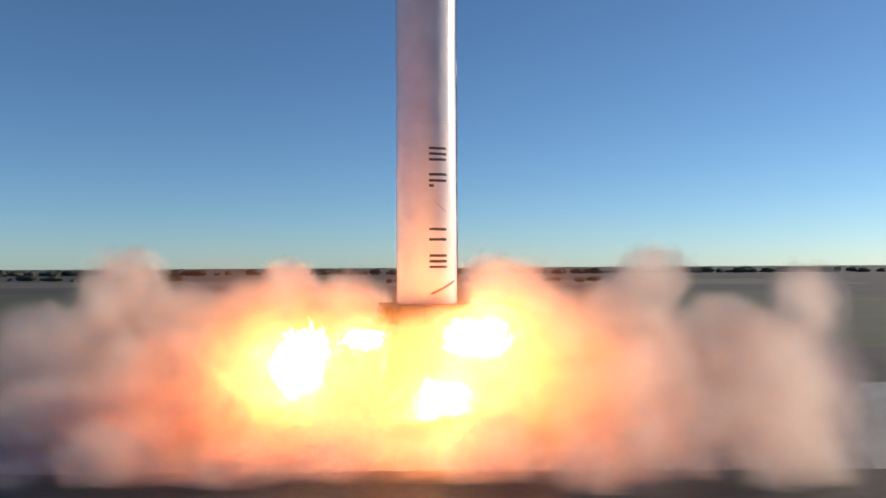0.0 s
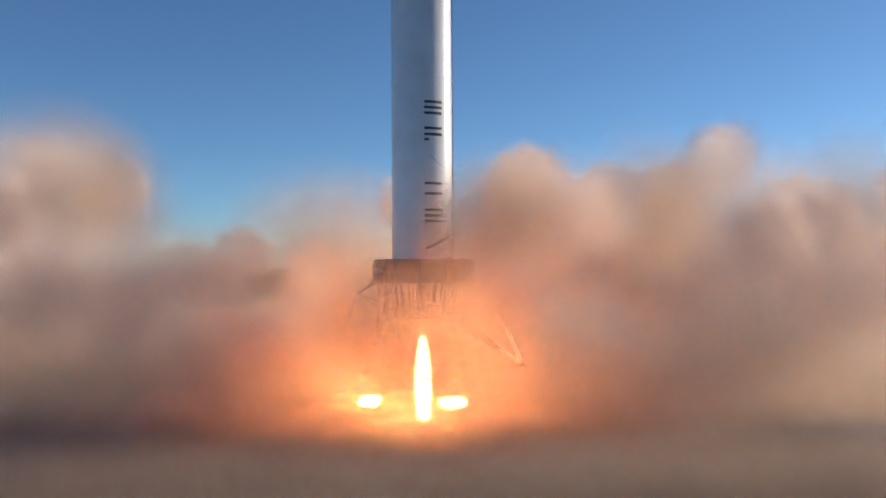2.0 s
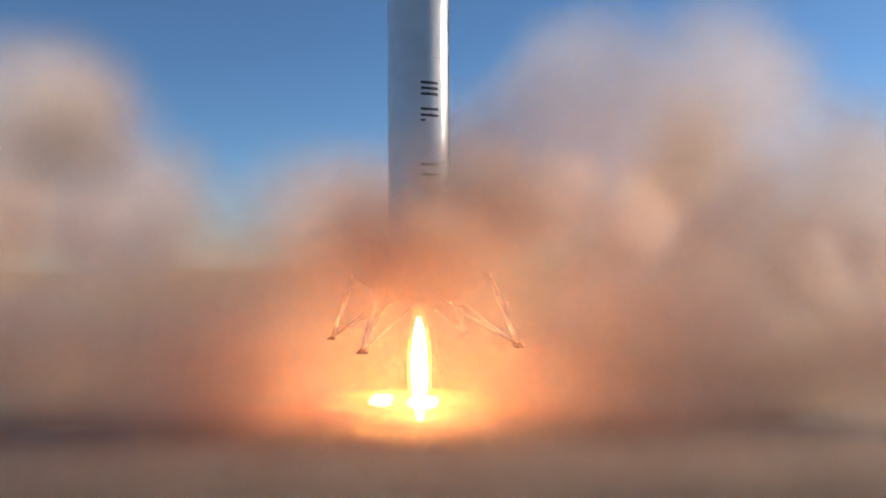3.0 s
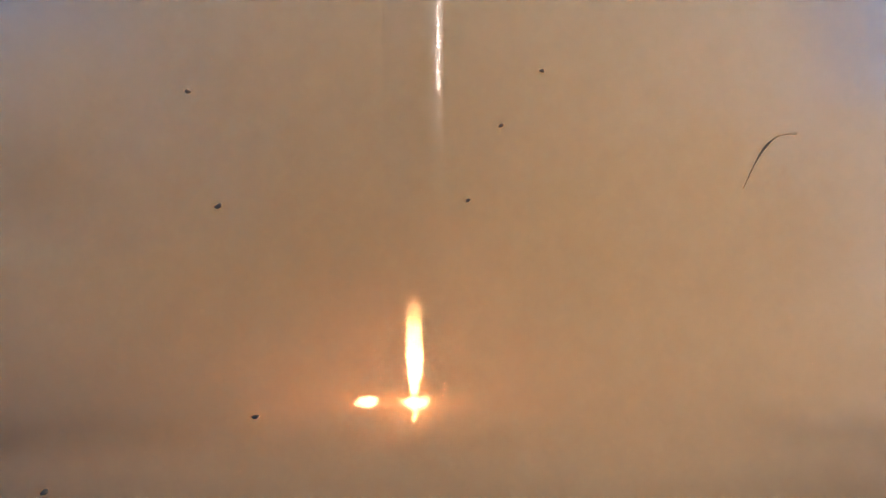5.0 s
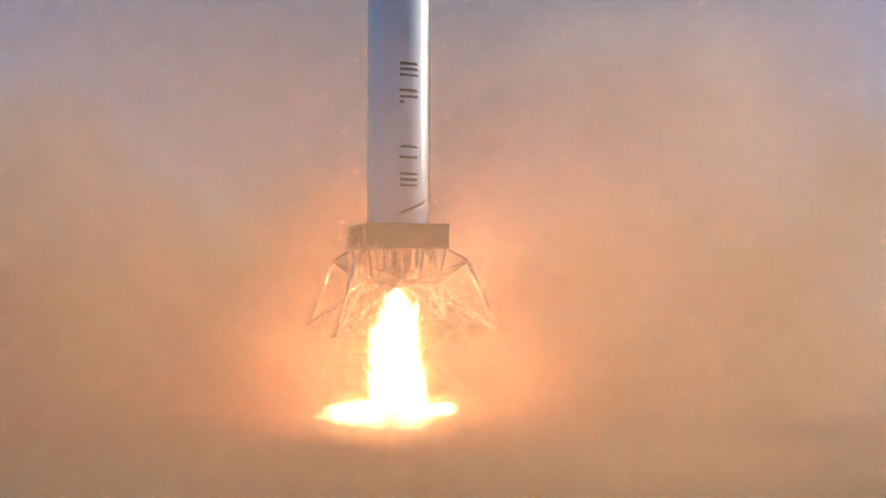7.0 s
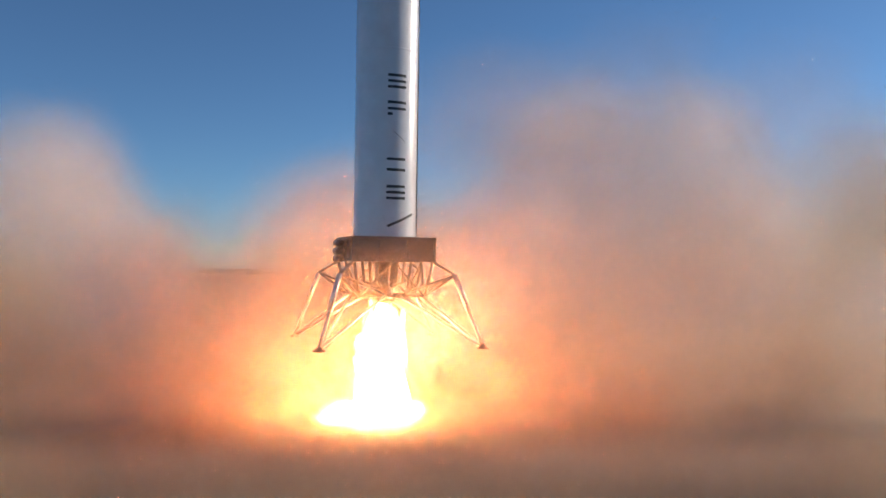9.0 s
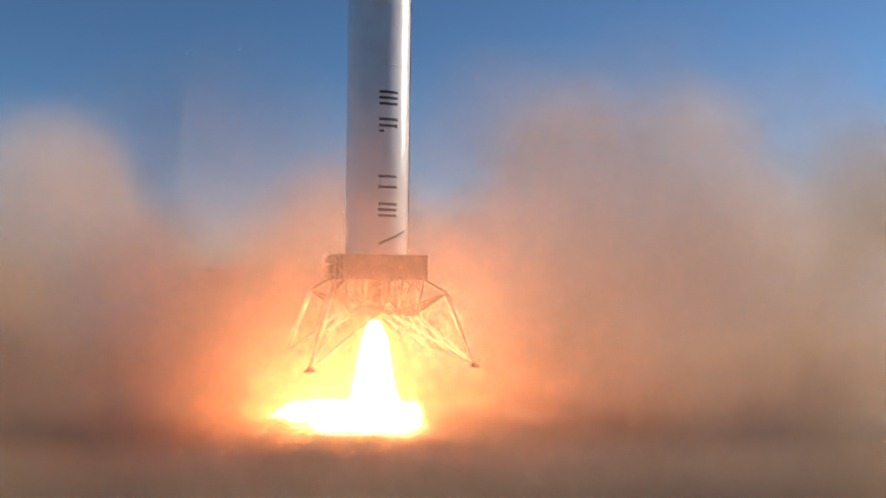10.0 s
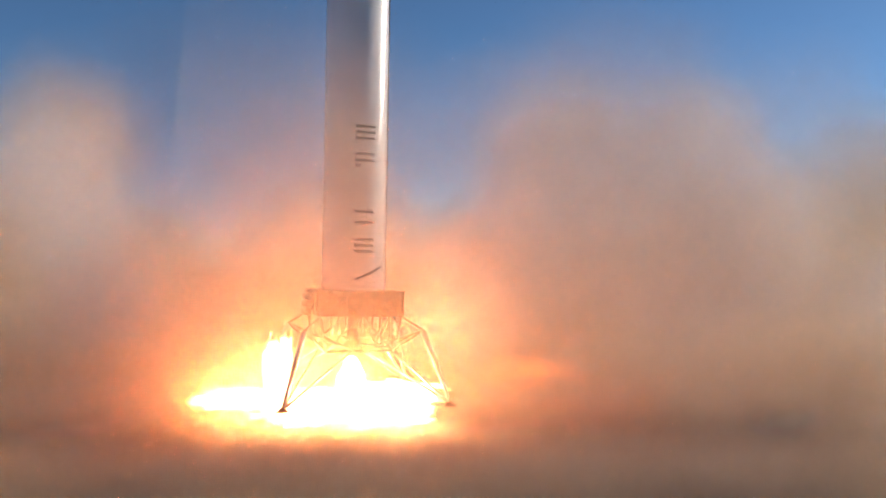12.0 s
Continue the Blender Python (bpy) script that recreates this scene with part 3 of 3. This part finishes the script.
def build_cone():
    """The broad fire that fills the space under the rocket late in the hop."""
    cone = tagged(new("exhaust_fire"), "broad white cone of fire spreading to the pad", "flame")
    # the widest shell is the cone's glow in the dust, modelled as emission
    for name, mat, k in (("core", FIRE_CONE, 1.0), ("sheath", FIRE_SHEATH, 1.35), ("outer_glow", FIRE_HALO, 1.75)):
        bm = bmesh.new()
        lathe(bm, [(0.25 * k, 1.2 + k), (0.7 * k, 0.6 + 0.6 * k), (1.15 * k, -1.2), (1.6 * k, -3.0), (1.85 * k, -5.0), (1.9 * k, -9)], 32)
        for v in bm.verts:
            v.co += Vector(noise.noise_vector(v.co * 0.9)) * Vector((0.4, 0.4, 0.2))
        part(name, bm, mat, cone, smooth=True)
    return cone


PLUME, CONE = build_plume(), build_cone()

FIREBALL = tagged(new("ground_fire"), "bright fire bursting over the pad, with added glow for firelit dust", "flame", kind="stuff")
BELOW = 900
# kind, radius, metres off, squash, then seconds, across, down
for k, (kind, r, d, squash, rows) in enumerate((
        ("burst", 62, 45, (0.8, 0.5, 1.2), ((0, 535, 640), (0.4, 500, 715), (0.9, 470, 860), (1.2, 480, BELOW), (12, 480, BELOW))),
        ("burst", 56, 45, (1.1, 0.5, 0.7), ((0, 845, 598), (0.5, 800, 700), (0.9, 790, 850), (1.2, 790, BELOW), (12, 790, BELOW))),
        ("burst", 44, 43, (1.1, 0.5, 0.7), ((0, 790, 705), (0.6, 760, 730), (0.9, 740, 850), (1.3, 720, BELOW), (12, 690, BELOW))),
        ("burst", 30, 44, (1.3, 0.5, 0.6), ((0, 645, 600), (0.5, 620, 690), (0.9, 640, 850), (1.3, 640, BELOW), (12, 640, BELOW))),
        ("glow", 130, 44, (1.1, 0.6, 0.8), ((0, 500, 630), (0.8, 470, 690), (1.5, 440, 770), (2.4, 430, BELOW), (12, 430, BELOW))),
        ("glow", 140, 44, (1.1, 0.6, 0.8), ((0, 850, 640), (0.8, 800, 680), (1.5, 780, 740), (2.4, 780, BELOW), (12, 780, BELOW))),
        # two wide emitting bodies give the bank its orange firelight
        ("ember", 300, 41.5, (1.2, 0.5, 0.75), ((0, 480, 640), (0.8, 450, 650), (1.6, 430, 690), (2.4, 400, 1250), (12, 400, 1250))),
        ("ember", 310, 41.5, (1.2, 0.5, 0.75), ((0, 880, 630), (0.8, 880, 650), (1.6, 860, 700), (2.4, 860, 1250), (12, 860, 1250))),
        ("glow", 60, 47, (1.9, 0.7, 0.35), ((0, 740, BELOW), (1.5, 730, 735), (3, 720, 722), (5, 720, 722), (7, 690, 726), (9.5, 650, 730), (12, 600, 738))),
        ("fire", 38, 47, (2.0, 0.7, 0.45), ((0, 700, BELOW), (5.4, 690, 790), (6.0, 680, 728), (7, 640, 728), (9, 640, 728), (9.5, 600, 722), (10.5, 555, 730), (11.2, 560, 735), (12, 420, 702))),
        ("fire", 58, 47, (2.0, 0.7, 0.5), ((0, 660, BELOW), (8.5, 650, 800), (10.2, 640, 745), (11, 610, 735), (12, 560, 715))),
        ("fire", 60, 46.5, (1.7, 0.7, 0.6), ((0, 700, BELOW), (10.6, 660, 800), (11.2, 670, 745), (12, 690, 708))),
        ("fire", 34, 49, (0.7, 0.7, 1.6), ((0, 520, BELOW), (11.2, 520, 800), (11.6, 510, 700), (12, 492, 645))),
        ("fire", 36, 45.5, (1.4, 0.6, 0.6), ((0, 690, BELOW), (5.6, 690, 830), (6.4, 665, 728), (8, 640, 730), (9.5, 625, 728), (11, 600, 735), (12, 540, 732))),
        ("fire", 32, 45.5, (1.4, 0.6, 0.6), ((0, 740, BELOW), (5.6, 740, 830), (6.4, 735, 728), (8, 720, 728), (9.5, 705, 728), (11, 690, 735), (12, 660, 735))),
        ("glow", 60, 45, (2.6, 0.6, 0.5), ((0, 690, BELOW), (5.6, 690, 830), (6.4, 690, 748), (8, 680, 748), (9.5, 665, 750), (11, 640, 755), (12, 590, 755))),
        ("glow", 95, 48, (2.2, 0.8, 0.5), ((0, 620, BELOW), (5.2, 650, 830), (6.4, 690, 720), (9, 650, 722), (10.5, 600, 730), (12, 560, 710))),
        ("ember", 130, 47, (2.4, 0.8, 0.5), ((0, 700, BELOW), (1.4, 730, 760), (3, 730, 720), (6, 710, 715), (9.5, 640, 712), (12, 570, 700))),
        # emitting lumps before the frame, added to colour the dust as if firelit
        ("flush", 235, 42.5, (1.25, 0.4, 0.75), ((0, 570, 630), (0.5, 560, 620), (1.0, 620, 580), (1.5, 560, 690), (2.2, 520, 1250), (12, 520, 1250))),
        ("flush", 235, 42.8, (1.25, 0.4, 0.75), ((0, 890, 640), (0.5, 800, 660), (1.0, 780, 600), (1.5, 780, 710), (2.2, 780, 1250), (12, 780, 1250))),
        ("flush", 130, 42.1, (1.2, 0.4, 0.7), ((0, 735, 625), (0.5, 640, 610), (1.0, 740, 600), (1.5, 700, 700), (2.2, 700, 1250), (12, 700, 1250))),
        ("fire", 13, 46, (1.6, 0.7, 0.8), ((0, 480, BELOW), (1.0, 540, 712), (1.5, 470, 712), (2.0, 655, 708), (3, 675, 707), (5, 650, 710), (6, 640, 714), (7, 620, 730), (12, 560, 740))),
        ("fire", 15, 46, (1.9, 0.7, 0.7), ((0, 750, BELOW), (1.2, 860, 712), (2.0, 800, 712), (3, 748, 712), (5, 735, 712), (6, 730, 714), (7, 780, 724), (8, 740, 735), (12, 640, 745))),
        ("glow", 75, 46, (2.2, 0.6, 0.28), ((0, 720, BELOW), (1.2, 720, 708), (5, 705, 708), (7, 740, 722), (9, 660, 735), (12, 600, 745))),
        ("fire", 62, 48, (0.75, 0.6, 1.7), ((0, 700, 1250), (5.3, 720, 1000), (5.9, 716, 650), (6.5, 703, 632), (7, 700, 632), (9, 676, 645), (9.5, 660, 680), (10.2, 650, 1000), (12, 640, 1250))),
        # halo and bloom round the cone, built as an emitting body
        ("glow", 120, 47.6, (0.85, 0.5, 1.2), ((0, 700, 1250), (5.3, 720, 1100), (6.0, 718, 650), (7, 702, 630), (9, 676, 640), (9.5, 660, 665), (10.5, 645, 690), (12, 610, 690))),
        ("ember", 110, 50, (0.9, 0.7, 1.5), ((0, 520, BELOW), (10.8, 520, 830), (11.5, 500, 680), (12, 480, 600))),
        ("ember", 70, 47.5, (1.8, 0.7, 0.5), ((0, 900, BELOW), (11, 820, 830), (11.6, 850, 690), (12, 930, 655))))):
    ob = piece(FIREBALL, kind, k, r, d, rows, squash, 0, 0.0)


# ---- straw and clods thrown up by the blast ----
STRAW = surface("dry_dark_straw", (0.09, 0.07, 0.045), (0.15, 0.11, 0.07), 0.8, 0, 8.0, 60, 0.2)
CLOD = surface("dark_clod_soil", (0.1, 0.08, 0.06), (0.16, 0.12, 0.09), 0.95, 0, 9.0, 60, 0.4)


def straw_blade():
    """A bent blade of straw with a thick middle."""
    bm = bmesh.new()
    rings = []
    for k in range(13):
        u = k / 12
        r = 0.006 + 0.02 * math.exp(-((u - 0.45) / 0.12) ** 2) * (1 - 0.4 * u)
        c = Vector((0.62 * (u - 0.5) * 0.75, 0.03 * math.sin(3 * u), 0.62 * (u - 0.5) * 0.75 + 0.16 * math.sin(math.pi * u) - 0.1))
        rings.append([bm.verts.new(c + Vector((r * math.cos(a), r * math.sin(a), r * 0.6 * math.cos(a + 1)))) for a in (0, 1.05, 2.1, 3.14, 4.2, 5.24)])
    for a, b in zip(rings, rings[1:]):
        for k in range(6):
            bm.faces.new((a[k], a[(k + 1) % 6], b[(k + 1) % 6], b[k]))
    bm.faces.new(rings[0])
    bm.faces.new(rings[-1])
    return tagged(part("straw_blade", bm, STRAW, smooth=True), "bent dark blade of straw flying in the blast", "straw")


def clod(seed):
    bm = bmesh.new()
    bmesh.ops.create_icosphere(bm, subdivisions=2, radius=0.03)
    for v in bm.verts:
        v.co *= 1 + 0.6 * noise.noise(v.co * 30 + Vector((seed, 0, 0)))
        v.co.x *= 1.5
    return tagged(part("dirt_clod", bm, CLOD), "small dark clod of dirt thrown up by the blast", "clod", "flying clods")


def flight(ob, t, x, y, d, vx, vy, spin):
    """Rest on the ground, fly past the eye at t, and come to rest again."""
    a, b, c = Vector(spot(x, y, d)), Vector(spot(x - 0.4 * vx, y - 0.4 * vy, d + 8)), Vector(spot(x + 0.4 * vx, y + 0.4 * vy, max(4.0, d - 5)))
    start, rest = Vector((b.x * 0.8, b.y + 3, 0.08)), Vector((c.x * 2.0, c.y - 4, 0.08))
    MOVES.append((ob, [(q, pose(*p, 0, spin * w, 0)) for q, p, w in ((0, start, -0.8), (t - 0.9, start, -0.8), (t - 0.4, b, -0.5), (t, a, 0), (t + 0.3, c, 0.5),
                                                                    (t + 1.3, rest, 0.9), (12, rest, 0.9))]))


flight(straw_blade(), 5.0, 1366, 268, 7.0, 800, -500, 60)
for k, (t, x, y, d, vx, vy) in enumerate(((5.0, 331, 158, 12, -400, -500), (5.0, 962, 125, 13, 300, -600), (5.2, 990, 90, 10, 400, -700), (4.8, 486, 446, 14, -400, -300),
                                          (5.2, 880, 270, 11, 200, -600), (4.8, 192, 825, 13, -500, 200), (5.0, 452, 735, 11, -300, 300), (5.5, 375, 355, 13, -300, -300))):
    flight(clod(k * 3.7), t, x, y, d, vx, vy, 50 * (-1) ** k)


# sideways and upward places of the rocket's feet, its distance along y and its lean, second by second
S_TRACK = ((0, 775.5, 278, 0), (0.5, 774, 262, 0), (1, 772, 240, 0), (1.5, 770, 224, 0), (2, 768, 198, 0), (2.5, 766.5, 181.5, 0), (3, 762, 165, 0),
           (4, 758, 138, 0), (5, 753, 121, 0), (5.5, 748, 117, 0), (6, 744, 122, 0), (6.5, 739, 131, 0), (7, 727, 132, 0.4), (8, 716, 138, 0.8), (9, 707, 152, 1.1),
           (9.5, 686, 158, 1.1), (10, 692, 181, 1.0), (10.5, 675, 193, 0.9), (11, 665, 199, 0.9), (11.5, 651, 214, 1.0), (12, 652, 240, 1.2))


def motions():
    for ob, rows in MOVES:
        walk(ob, rows)
    rows = []
    for t, px, py, lean in S_TRACK:
        d = 50 - 2.5 * t / 12
        s = 1460 / d
        x, z = (px - 784) / s - 0.69, 9.2 + (471 - py) / s
        rows.append((t, pose(x - 15 * math.sin(radians(lean)), d - 50, z - 14.95, 0, lean, 0)))
    walk(ROCKET, rows)
    walk(PLUME, rows)
    walk(CONE, [(t, Matrix.Translation((0, 0, -9 + 9 * ease(t, 5.3, 6.15))) @ m) for t, m in rows])


motions()
